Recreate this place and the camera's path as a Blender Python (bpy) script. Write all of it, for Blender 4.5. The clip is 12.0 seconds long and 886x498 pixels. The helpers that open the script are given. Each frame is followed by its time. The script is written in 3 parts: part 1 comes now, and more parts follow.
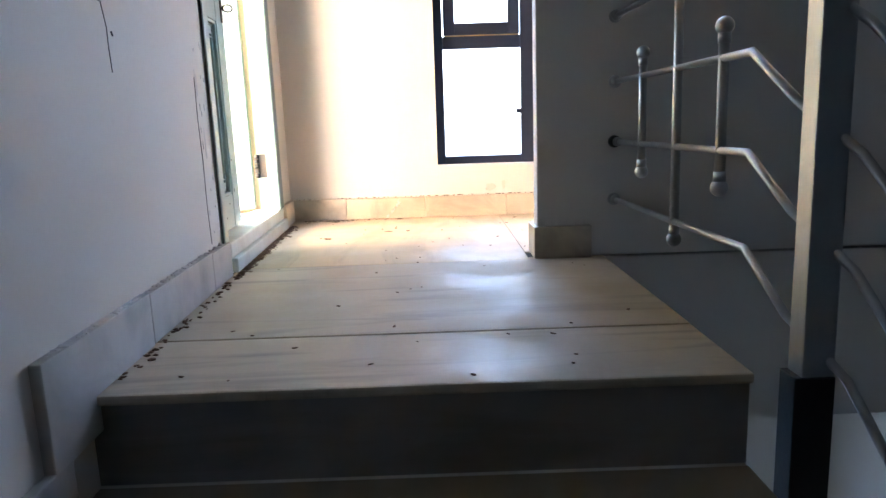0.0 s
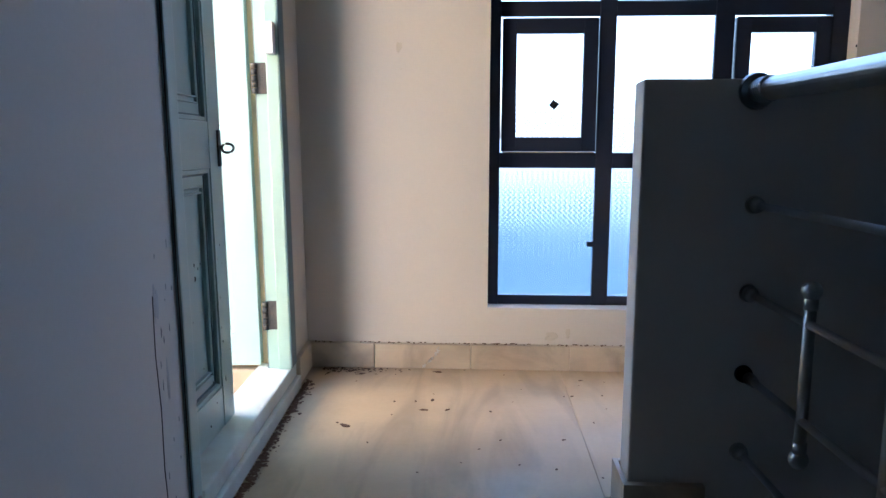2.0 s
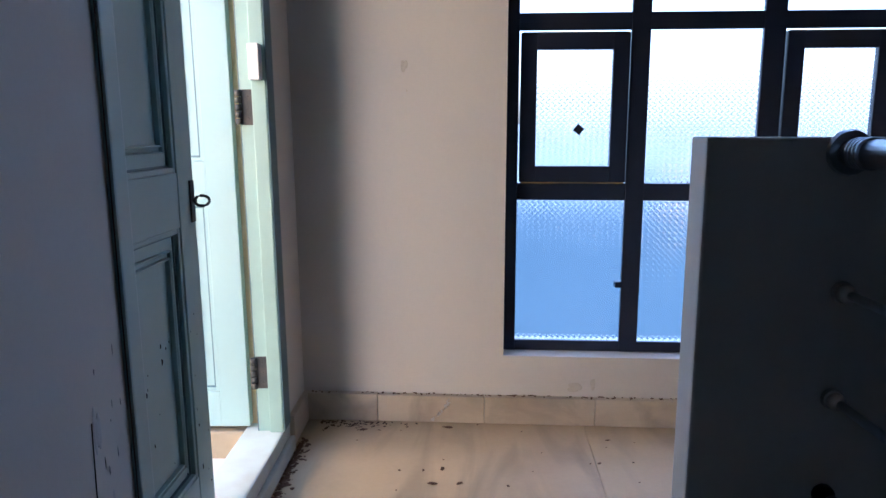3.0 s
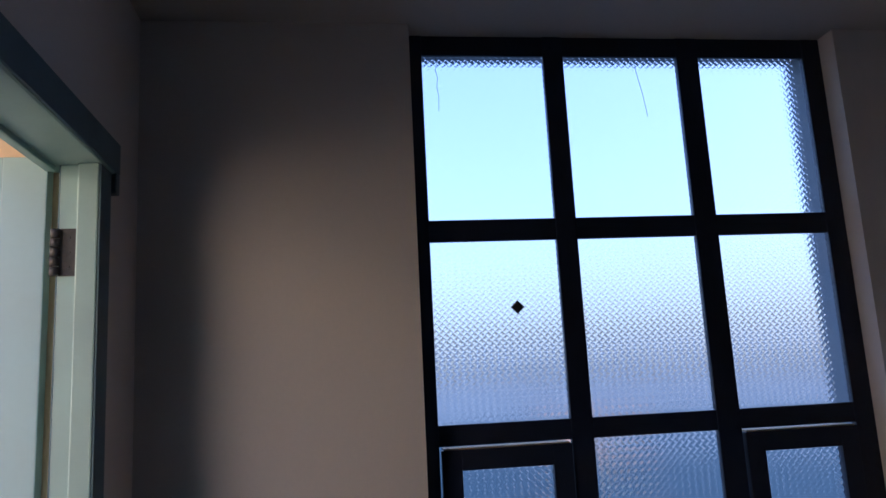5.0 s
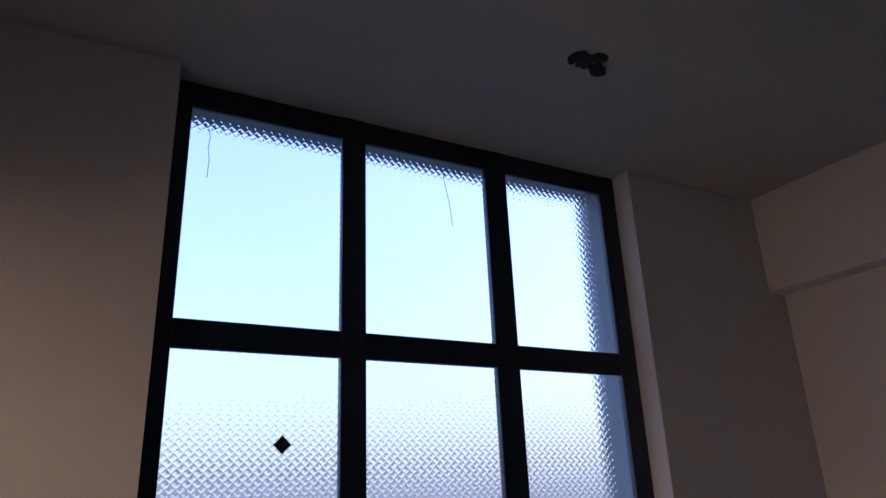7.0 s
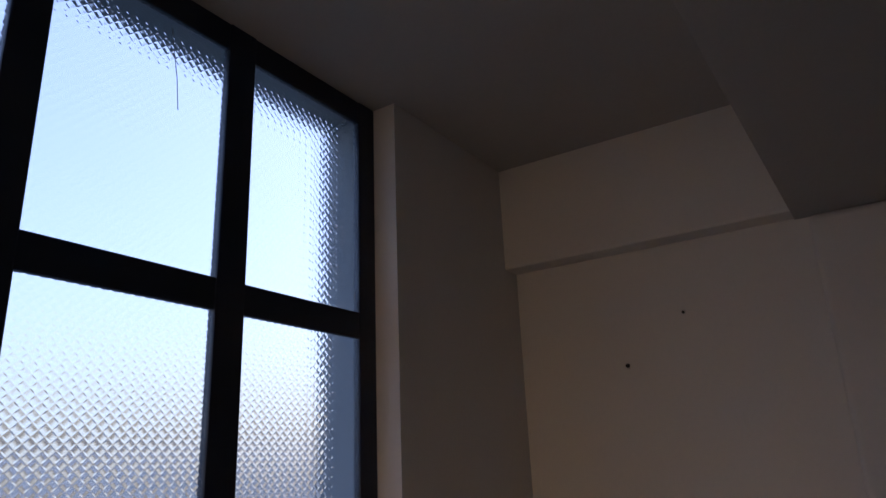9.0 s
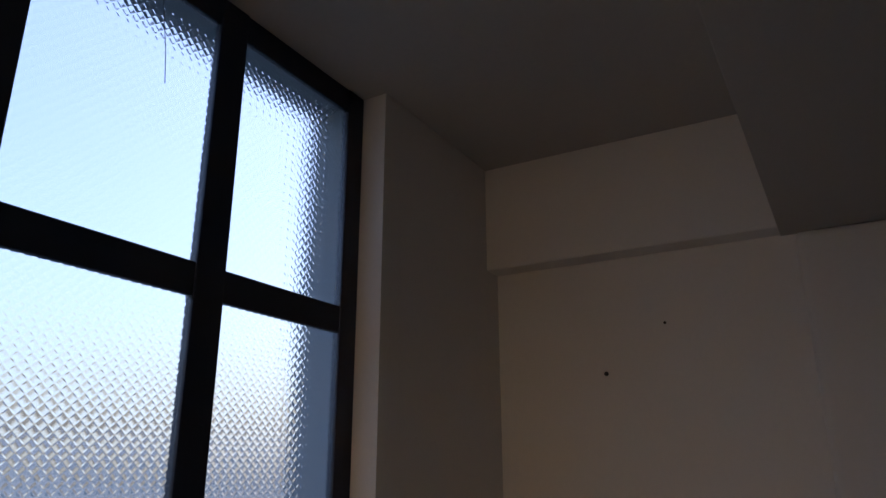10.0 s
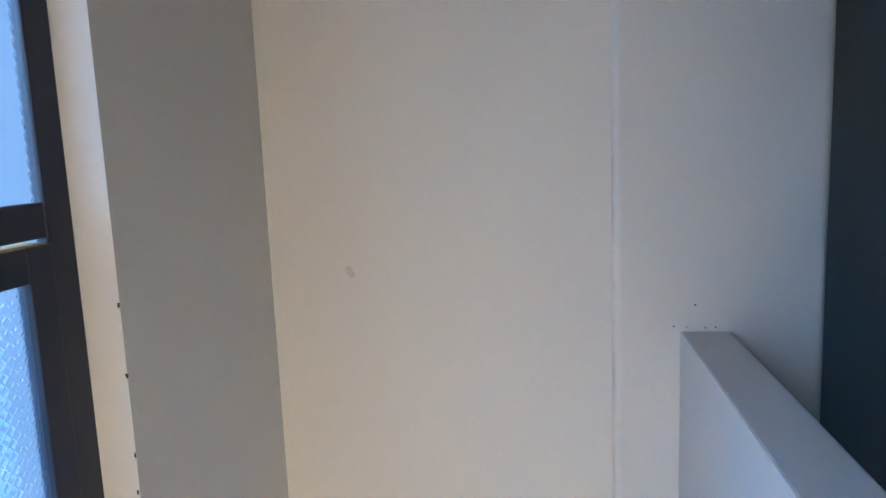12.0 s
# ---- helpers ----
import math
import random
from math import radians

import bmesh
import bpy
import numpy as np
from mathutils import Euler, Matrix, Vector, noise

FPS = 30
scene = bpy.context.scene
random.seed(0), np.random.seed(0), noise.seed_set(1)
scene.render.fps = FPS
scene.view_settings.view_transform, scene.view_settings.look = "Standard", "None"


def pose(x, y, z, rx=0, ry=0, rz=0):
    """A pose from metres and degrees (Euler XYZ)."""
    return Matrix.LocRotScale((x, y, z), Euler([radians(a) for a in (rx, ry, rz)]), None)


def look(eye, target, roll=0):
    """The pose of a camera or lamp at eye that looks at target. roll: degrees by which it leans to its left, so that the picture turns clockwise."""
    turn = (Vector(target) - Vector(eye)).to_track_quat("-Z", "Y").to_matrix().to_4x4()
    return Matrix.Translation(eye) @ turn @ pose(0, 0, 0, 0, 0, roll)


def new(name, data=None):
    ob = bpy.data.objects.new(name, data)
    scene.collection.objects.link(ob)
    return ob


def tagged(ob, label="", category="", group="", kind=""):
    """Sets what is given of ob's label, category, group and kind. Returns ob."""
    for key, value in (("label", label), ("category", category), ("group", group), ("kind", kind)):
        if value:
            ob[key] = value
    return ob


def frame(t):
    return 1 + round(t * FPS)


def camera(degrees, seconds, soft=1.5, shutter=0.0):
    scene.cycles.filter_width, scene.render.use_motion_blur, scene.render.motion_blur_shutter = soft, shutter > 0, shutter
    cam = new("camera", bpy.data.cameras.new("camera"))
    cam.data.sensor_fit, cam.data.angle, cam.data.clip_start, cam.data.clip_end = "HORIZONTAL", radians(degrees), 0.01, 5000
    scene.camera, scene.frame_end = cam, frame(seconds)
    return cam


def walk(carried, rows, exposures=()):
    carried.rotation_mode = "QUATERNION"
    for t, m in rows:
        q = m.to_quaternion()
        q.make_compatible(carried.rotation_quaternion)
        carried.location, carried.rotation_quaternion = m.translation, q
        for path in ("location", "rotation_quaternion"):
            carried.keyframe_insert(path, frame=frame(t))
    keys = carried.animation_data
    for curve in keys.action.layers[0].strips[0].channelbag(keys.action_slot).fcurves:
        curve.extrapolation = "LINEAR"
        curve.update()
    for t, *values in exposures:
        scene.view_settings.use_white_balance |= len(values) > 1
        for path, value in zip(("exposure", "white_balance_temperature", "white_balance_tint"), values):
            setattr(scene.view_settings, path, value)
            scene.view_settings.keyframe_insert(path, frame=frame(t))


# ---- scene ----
cam = camera(64.6, 12.0)
PATH = [
    (0, (0.719, 0.356, 0.465), (0.731, 2.325, 0.113), -1.9),
    (0.5, (0.709, 0.561, 0.58), (0.593, 2.53, 0.245), -1.4),
    (1, (0.7, 0.725, 0.696), (0.598, 2.71, 0.472), -1.3),
    (1.5, (0.653, 0.882, 0.844), (0.653, 2.87, 0.625), -1.7),
    (2, (0.687, 1.085, 0.925), (0.587, 3.061, 0.63), 0.1),
    (2.5, (0.676, 1.246, 1.009), (0.531, 3.211, 0.666), 0.3),
    (4.3, (0.612, 1.846, 1.399), (0.707, 3.841, 1.299), -0.9),
    (4.5, (0.599, 1.892, 1.48), (0.742, 3.886, 1.482), -0.9),
    (5, (0.553, 1.944, 1.635), (0.798, 3.897, 1.986), -2.8),
    (5.5, (0.559, 1.983, 1.69), (0.704, 3.884, 2.294), -2.5),
    (6, (0.612, 2.064, 1.702), (0.778, 3.909, 2.455), -1.3),
    (6.5, (0.563, 2.233, 1.73), (1.199, 3.99, 2.442), -1.8),
    (7, (0.558, 2.406, 1.686), (1.486, 4.042, 2.366), -2.4),
    (7.5, (0.65, 2.581, 1.689), (1.772, 4.096, 2.356), -2.9),
    (9.5, (0.721, 2.916, 1.704), (2.376, 3.862, 2.307), -1.5),
    (10, (0.727, 2.94, 1.709), (2.382, 3.888, 2.309), -0.1),
    (10.5, (0.727, 2.934, 1.684), (2.501, 3.753, 2.11), -1.4),
    (11, (0.839, 3.031, 1.651), (2.711, 3.694, 1.889), -3.0),
    (11.5, (0.955, 3.116, 1.606), (2.877, 3.667, 1.647), -3.2),
    (12, (1.009, 3.166, 1.555), (2.966, 3.466, 1.265), -2.3),
]
EXPOSURES = [(0.0, 5.5, 6100, 14), (0.5, 5.0, 5450, 10), (1.0, 4.48, 5250, 9), (1.5, 4.12, 5150, 9), (2.0, 3.78, 5050, 10), (2.7, 3.43, 4950, 12), (4.3, 2.28, 4780, 19), (4.7, 1.93, 4780, 19), (5.0, 1.77, 4880, 20),
             (5.5, 1.97, 5050, 21), (6.5, 2.05, 5250, 24), (7.5, 1.68, 5350, 26), (9.5, 1.62, 5800, 18), (10.0, 1.62, 5800, 16), (10.5, 1.57, 5700, 15), (11.0, 2.4, 4900, 12), (11.5, 3.12, 4600, 6), (12.0, 3.98, 4750, 4)]
walk(cam, [(t, look(eye, target, roll)) for t, eye, target, roll in PATH], EXPOSURES)

# ---- world, sun ----
SUN = Vector((0.70, -0.42, 0.56)).normalized()
world = bpy.data.worlds.new("world")
scene.world = world
world.use_nodes = True
wn = world.node_tree
sky = wn.nodes.new("ShaderNodeTexSky")
sky.sky_type, sky.sun_disc = "NISHITA", False
sky.sun_elevation = math.asin(SUN.z)
sky.sun_rotation = math.atan2(SUN.x, SUN.y)
sky.air_density, sky.dust_density = 1.0, 4.2
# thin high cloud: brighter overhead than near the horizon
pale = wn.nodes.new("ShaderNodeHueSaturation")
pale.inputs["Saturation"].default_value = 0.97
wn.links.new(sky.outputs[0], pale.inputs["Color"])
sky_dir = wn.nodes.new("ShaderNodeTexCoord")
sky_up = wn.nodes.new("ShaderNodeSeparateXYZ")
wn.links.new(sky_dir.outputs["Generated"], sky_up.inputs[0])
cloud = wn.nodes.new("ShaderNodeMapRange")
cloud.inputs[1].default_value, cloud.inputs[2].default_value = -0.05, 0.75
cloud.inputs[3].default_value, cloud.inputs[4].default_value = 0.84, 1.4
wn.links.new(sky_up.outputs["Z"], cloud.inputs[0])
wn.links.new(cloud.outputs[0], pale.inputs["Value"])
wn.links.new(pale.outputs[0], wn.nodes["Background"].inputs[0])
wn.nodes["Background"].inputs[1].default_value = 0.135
sun = new("sun", bpy.data.lights.new("sun", "SUN"))
sun.data.energy, sun.data.angle, sun.data.color = 5.0, radians(0.5), (1.0, 0.92, 0.81)
sun.matrix_world = look((0, 0, 12), Vector((0, 0, 12)) - SUN)

# ---- materials ----


def mat(name, col, rough=0.6, metal=0.0, grain=40.0, grain_amt=0.08, stain=2.5, stain_amt=0.12, stain_col=None, bump=0.15, bump_scale=None, var=0.0):
    """Principled surface with fine grain, large stains, relief and per-object variation."""
    m = bpy.data.materials.new(name)
    m.use_nodes = True
    nt, nodes, links = m.node_tree, m.node_tree.nodes, m.node_tree.links
    b = nodes["Principled BSDF"]
    b.inputs["Metallic"].default_value = metal
    tc = nodes.new("ShaderNodeTexCoord")
    n1 = nodes.new("ShaderNodeTexNoise")
    n1.inputs["Scale"].default_value, n1.inputs["Detail"].default_value = grain, 6
    n2 = nodes.new("ShaderNodeTexNoise")
    n2.inputs["Scale"].default_value, n2.inputs["Detail"].default_value = stain, 8
    for n in (n1, n2):
        links.new(tc.outputs["Object"], n.inputs["Vector"])
    r2 = nodes.new("ShaderNodeValToRGB")
    r2.color_ramp.elements[0].position, r2.color_ramp.elements[1].position = 0.42, 0.72
    links.new(n2.outputs[0], r2.inputs[0])
    mix = nodes.new("ShaderNodeMixRGB")
    mix.inputs[1].default_value = (*col, 1)
    mix.inputs[2].default_value = (*(stain_col or [c * 0.6 for c in col]), 1)
    mul = nodes.new("ShaderNodeMath")
    mul.operation = "MULTIPLY"
    mul.inputs[1].default_value = stain_amt
    links.new(r2.outputs[0], mul.inputs[0])
    links.new(mul.outputs[0], mix.inputs[0])
    hsv = nodes.new("ShaderNodeHueSaturation")
    mr = nodes.new("ShaderNodeMapRange")
    mr.inputs[3].default_value, mr.inputs[4].default_value = 1 - grain_amt, 1 + grain_amt
    links.new(n1.outputs[0], mr.inputs[0])
    val = mr.outputs[0]
    if var:
        oi = nodes.new("ShaderNodeObjectInfo")
        mv = nodes.new("ShaderNodeMapRange")
        mv.inputs[3].default_value, mv.inputs[4].default_value = 1 - var, 1 + var
        links.new(oi.outputs["Random"], mv.inputs[0])
        mm = nodes.new("ShaderNodeMath")
        mm.operation = "MULTIPLY"
        links.new(val, mm.inputs[0])
        links.new(mv.outputs[0], mm.inputs[1])
        val = mm.outputs[0]
    links.new(val, hsv.inputs["Value"])
    links.new(mix.outputs[0], hsv.inputs["Color"])
    links.new(hsv.outputs[0], b.inputs["Base Color"])
    rr = nodes.new("ShaderNodeMapRange")
    rr.inputs[3].default_value, rr.inputs[4].default_value = max(rough - 0.1, 0.02), min(rough + 0.1, 1)
    links.new(n2.outputs[0], rr.inputs[0])
    links.new(rr.outputs[0], b.inputs["Roughness"])
    bp = nodes.new("ShaderNodeBump")
    bp.inputs["Strength"].default_value, bp.inputs["Distance"].default_value = bump, 0.004
    if bump_scale:
        n3 = nodes.new("ShaderNodeTexNoise")
        n3.inputs["Scale"].default_value, n3.inputs["Detail"].default_value = bump_scale, 5
        links.new(tc.outputs["Object"], n3.inputs["Vector"])
        links.new(n3.outputs[0], bp.inputs["Height"])
    else:
        links.new(n1.outputs[0], bp.inputs["Height"])
    links.new(bp.outputs[0], b.inputs["Normal"])
    return m


def marble(name, light, dark, stretch=(1.0, 6.0, 6.0), rough=0.42, dirt=0.6, streaks=(0.46, 0.74), polish=0.0):
    """Pale marble with long soft grey streaks, dusty patches and a dull polish."""
    m = mat(name, light, rough, grain=60, grain_amt=0.05, stain=1.4, stain_amt=dirt, stain_col=(0.34, 0.26, 0.16), bump=0.05, bump_scale=9, var=0.07)
    nt, nodes, links = m.node_tree, m.node_tree.nodes, m.node_tree.links
    base = next(n for n in nodes if n.bl_idname == "ShaderNodeMixRGB")
    tc = next(n for n in nodes if n.bl_idname == "ShaderNodeTexCoord")
    mp = nodes.new("ShaderNodeMapping")
    mp.inputs["Scale"].default_value = stretch
    oi = nodes.new("ShaderNodeObjectInfo")
    sc = nodes.new("ShaderNodeVectorMath")
    sc.operation = "SCALE"
    sc.inputs["Scale"].default_value = 9.0
    cb = nodes.new("ShaderNodeCombineXYZ")
    for k in (0, 1, 2):
        links.new(oi.outputs["Random"], cb.inputs[k])
    links.new(cb.outputs[0], sc.inputs[0])
    links.new(sc.outputs[0], mp.inputs["Location"])
    links.new(tc.outputs["Object"], mp.inputs["Vector"])
    n = nodes.new("ShaderNodeTexNoise")
    n.inputs["Scale"].default_value, n.inputs["Detail"].default_value, n.inputs["Distortion"].default_value = 1.6, 9, 1.2
    links.new(mp.outputs[0], n.inputs["Vector"])
    ramp = nodes.new("ShaderNodeValToRGB")
    ramp.color_ramp.elements[0].position, ramp.color_ramp.elements[1].position = streaks
    ramp.color_ramp.elements[0].color, ramp.color_ramp.elements[1].color = (*light, 1), (*dark, 1)
    links.new(n.outputs[0], ramp.inputs[0])
    links.new(ramp.outputs[0], base.inputs[1])
    if polish:
        # patches still polished between dull, walked-on dust
        worn = nodes.new("ShaderNodeTexNoise")
        worn.inputs["Scale"].default_value, worn.inputs["Detail"].default_value = 4.5, 7
        links.new(tc.outputs["Object"], worn.inputs["Vector"])
        span = nodes.new("ShaderNodeMapRange")
        span.inputs[1].default_value, span.inputs[2].default_value = 0.36, 0.66
        span.inputs[3].default_value, span.inputs[4].default_value = rough + polish, rough - polish
        links.new(worn.outputs[0], span.inputs[0])
        links.new(span.outputs[0], nodes["Principled BSDF"].inputs["Roughness"])
    return m


def weave_glass():
    """Figured glass: clear rough glass pressed with a basket weave, with a little milkiness."""
    m = bpy.data.materials.new("figured_glass")
    m.use_nodes = True
    nodes, links = m.node_tree.nodes, m.node_tree.links
    nodes.remove(nodes["Principled BSDF"])
    out = nodes["Material Output"]
    tc = nodes.new("ShaderNodeTexCoord")
    sep = nodes.new("ShaderNodeSeparateXYZ")
    links.new(tc.outputs["Object"], sep.inputs[0])

    def math_node(op, a, b=None):
        n = nodes.new("ShaderNodeMath")
        n.operation = op
        for k, v in enumerate((a, b)):
            if v is None:
                continue
            if isinstance(v, (int, float)):
                n.inputs[k].default_value = v
            else:
                links.new(v, n.inputs[k])
        return n.outputs[0]

    PITCH = 0.021
    u = math_node("DIVIDE", math_node("ADD", sep.outputs["X"], sep.outputs["Z"]), PITCH)
    v = math_node("DIVIDE", math_node("SUBTRACT", sep.outputs["X"], sep.outputs["Z"]), PITCH)
    par = math_node("ABSOLUTE", math_node("MODULO", math_node("ADD", math_node("FLOOR", u), math_node("FLOOR", v)), 2.0))
    su = math_node("ABSOLUTE", math_node("SINE", math_node("MULTIPLY", u, math.pi)))
    sv = math_node("ABSOLUTE", math_node("SINE", math_node("MULTIPLY", v, math.pi)))
    a = math_node("MULTIPLY", math_node("MINIMUM", math_node("MULTIPLY", su, 2.2), 1.0), math_node("POWER", sv, 1.5))
    b = math_node("MULTIPLY", math_node("MINIMUM", math_node("MULTIPLY", sv, 2.2), 1.0), math_node("POWER", su, 1.5))
    h = math_node("ADD", math_node("MULTIPLY", a, par), math_node("MULTIPLY", b, math_node("SUBTRACT", 1.0, par)))
    bp = nodes.new("ShaderNodeBump")
    bp.inputs["Strength"].default_value, bp.inputs["Distance"].default_value = 1.0, 0.00055
    links.new(h, bp.inputs["Height"])
    g = nodes.new("ShaderNodeBsdfGlass")
    g.inputs["Roughness"].default_value, g.inputs["IOR"].default_value = 0.13, 1.45
    g.inputs["Color"].default_value = (0.985, 0.98, 1.0, 1)
    tr = nodes.new("ShaderNodeBsdfTranslucent")
    tr.inputs["Color"].default_value = (0.80, 0.88, 0.95, 1)
    ms = nodes.new("ShaderNodeMixShader")
    ms.inputs[0].default_value = 0.03
    links.new(bp.outputs[0], g.inputs["Normal"])
    links.new(g.outputs[0], ms.inputs[1])
    links.new(tr.outputs[0], ms.inputs[2])
    links.new(ms.outputs[0], out.inputs["Surface"])
    return m


M_WALL = mat("wall_paint", (0.655, 0.62, 0.565), 0.7, grain=90, grain_amt=0.03, stain=1.3, stain_amt=0.10, stain_col=(0.62, 0.56, 0.48), bump=0.12, bump_scale=26)
# ceiling and beam share the wall paint, darkened here to carry their shade
M_CEIL = mat("ceiling_paint_shaded", (0.43, 0.41, 0.365), 0.8, grain=70, grain_amt=0.04, stain=1.1, stain_amt=0.14, bump=0.14, bump_scale=22)
M_OUT = mat("terrace_render", (0.74, 0.555, 0.345), 0.85, grain=50, grain_amt=0.08, stain=2.0, stain_amt=0.3, bump=0.3)
M_FLOOR = marble("landing_marble", (0.43, 0.36, 0.265), (0.20, 0.18, 0.16), stretch=(0.9, 7.0, 7.0), rough=0.56, dirt=0.9, streaks=(0.53, 0.76), polish=0.12)
# cross-streaked slabs, the warm light on them put into a lighter ochre
M_FLOOR2 = marble("landing_marble_cross_lit", (0.56, 0.435, 0.27), (0.31, 0.25, 0.17), stretch=(4.0, 0.8, 4.0), rough=0.56, dirt=0.8, streaks=(0.48, 0.80), polish=0.12)
# the flight's lack of light is put into these two darker marbles
M_TREAD = marble("shaded_tread_marble", (0.33, 0.28, 0.22), (0.20, 0.175, 0.15), stretch=(0.8, 3, 3), rough=0.5, dirt=0.9)
M_RISER = marble("shaded_riser_marble", (0.24, 0.23, 0.215), (0.13, 0.128, 0.12), rough=0.45)
M_SKIRT = marble("skirting_marble", (0.62, 0.54, 0.42), (0.36, 0.31, 0.25), stretch=(3, 3, 3), rough=0.4, dirt=0.5)
# skirting marble with the door wall's bluish shade put into its colour
M_SKIRT2 = marble("skirting_marble_blue_shade", (0.46, 0.47, 0.47), (0.29, 0.31, 0.33), stretch=(3, 3, 3), rough=0.4, dirt=0.45)
M_GROUT = mat("dark_joint", (0.10, 0.085, 0.07), 0.9, grain=80)
M_DOOR = mat("mint_enamel", (0.315, 0.455, 0.45), 0.32, grain=55, grain_amt=0.03, stain=5, stain_amt=0.22, stain_col=(0.30, 0.36, 0.34), bump=0.06, bump_scale=30)
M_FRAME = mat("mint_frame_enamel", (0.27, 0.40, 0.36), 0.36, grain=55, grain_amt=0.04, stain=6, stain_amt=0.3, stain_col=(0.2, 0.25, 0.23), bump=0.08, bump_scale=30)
M_SILL = mat("worn_sill_paint", (0.56, 0.63, 0.61), 0.45, grain=55, grain_amt=0.05, stain=7, stain_amt=0.45, stain_col=(0.36, 0.33, 0.27), bump=0.12, bump_scale=30)
M_STEELFR = mat("window_black_enamel", (0.008, 0.013, 0.032), 0.45, grain=60, grain_amt=0.15, stain=8, stain_amt=0.2, stain_col=(0.03, 0.03, 0.035), bump=0.08)
M_INOX = mat("stainless_steel", (0.42, 0.41, 0.40), 0.34, metal=1.0, grain=120, grain_amt=0.06, stain=9, stain_amt=0.2, bump=0.03)
M_IRON = mat("dark_iron", (0.05, 0.05, 0.05), 0.5, metal=0.7, grain=120, grain_amt=0.2, bump=0.1)
M_HINGE = mat("worn_hinge_steel", (0.04, 0.04, 0.037), 0.65, metal=0.0, grain=120, grain_amt=0.2, stain=30, stain_amt=0.5, stain_col=(0.1, 0.08, 0.06))
M_PLASTIC = mat("white_plastic", (0.78, 0.78, 0.76), 0.4, grain=60, grain_amt=0.02, bump=0.02)
M_BRASS = mat("bare_yellow_metal", (0.42, 0.27, 0.09), 0.7, metal=0.0, grain=80, grain_amt=0.15, stain=25, stain_amt=0.5, stain_col=(0.3, 0.2, 0.1))
M_BLACK = mat("black_tape", (0.015, 0.015, 0.02), 0.6, grain=80, bump=0.05)
M_DIRT = mat("dry_dirt", (0.11, 0.06, 0.035), 0.95, grain=150, grain_amt=0.35, stain=20, stain_amt=0.5, bump=0.4, var=0.2)
M_DARK = mat("ragged_hole", (0.03, 0.027, 0.025), 0.95, grain=120, grain_amt=0.3, bump=0.5)
# distance haze is put into the blue of these three colours
M_GROUND = mat("ground_tinted_for_haze", (0.016, 0.029, 0.044), 0.95, grain=0.3, grain_amt=0.2, stain=0.03, stain_amt=0.5, bump=0.0)
M_WOODS = mat("woods_tinted_for_haze", (0.034, 0.052, 0.072), 0.95, grain=0.3, grain_amt=0.3, stain=0.05, stain_amt=0.5, bump=0.0)
M_RIDGE = mat("ridge_tinted_for_haze", (0.03, 0.047, 0.07), 0.95, grain=0.05, grain_amt=0.15, stain=0.01, stain_amt=0.3, bump=0.0)
M_BRICK = mat("far_brown_brick", (0.075, 0.05, 0.037), 0.9, grain=3, grain_amt=0.15, stain=0.6, stain_amt=0.3)
M_GROUND.node_tree.nodes["Principled BSDF"].inputs["Specular IOR Level"].default_value = 0.0
M_TERR = mat("terrace_floor_screed", (0.31, 0.255, 0.175), 0.9, grain=30, grain_amt=0.1, stain=1.5, stain_amt=0.35, bump=0.3)
# grey that puts shade into the stairwell walls and window reveals
M_SHADE = mat("shade_dark_grey", (0.26, 0.28, 0.29), 0.85, grain=60, grain_amt=0.06, stain=1.2, stain_amt=0.25, bump=0.15)
M_STAIN = mat("yellowed_stain", (0.60, 0.56, 0.48), 0.8, grain=90, grain_amt=0.1)
M_SMUDGE = mat("grey_smudge", (0.54, 0.53, 0.52), 0.8, grain=90, grain_amt=0.1)
M_SCRAPE = mat("scraped_grey_paint", (0.20, 0.21, 0.22), 0.8, grain=90, grain_amt=0.2)
# mint frame paint darkened to teal for the backlit shade on its fronts
M_FASCIA = mat("shade_dark_teal", (0.09, 0.16, 0.18), 0.4, grain=55, grain_amt=0.06, stain=6, stain_amt=0.35, stain_col=(0.08, 0.10, 0.10), bump=0.08, bump_scale=30)
M_GLASS = weave_glass()
M_PLAINGLASS = bpy.data.materials.new("plain_glass_back")
M_PLAINGLASS.use_nodes = True
for key, value in (("Transmission Weight", 1.0), ("Roughness", 0.09), ("IOR", 1.45), ("Base Color", (0.985, 0.98, 1.0, 1))):
    M_PLAINGLASS.node_tree.nodes["Principled BSDF"].inputs[key].default_value = value

# ---- builders ----


def box(bm, x0, x1, y0, y1, z0, z1, bevel=0.0, seg=2):
    """Adds a box, with rounded edges if bevel is given."""
    m = Matrix.Translation(((x0 + x1) / 2, (y0 + y1) / 2, (z0 + z1) / 2)) @ Matrix.Diagonal((x1 - x0, y1 - y0, z1 - z0, 1))
    vs = bmesh.ops.create_cube(bm, size=1, matrix=m)["verts"]
    if bevel:
        es = list({e for v in vs for e in v.link_edges})
        bmesh.ops.bevel(bm, geom=es, offset=bevel, segments=seg, profile=0.6, affect="EDGES")
    return bm


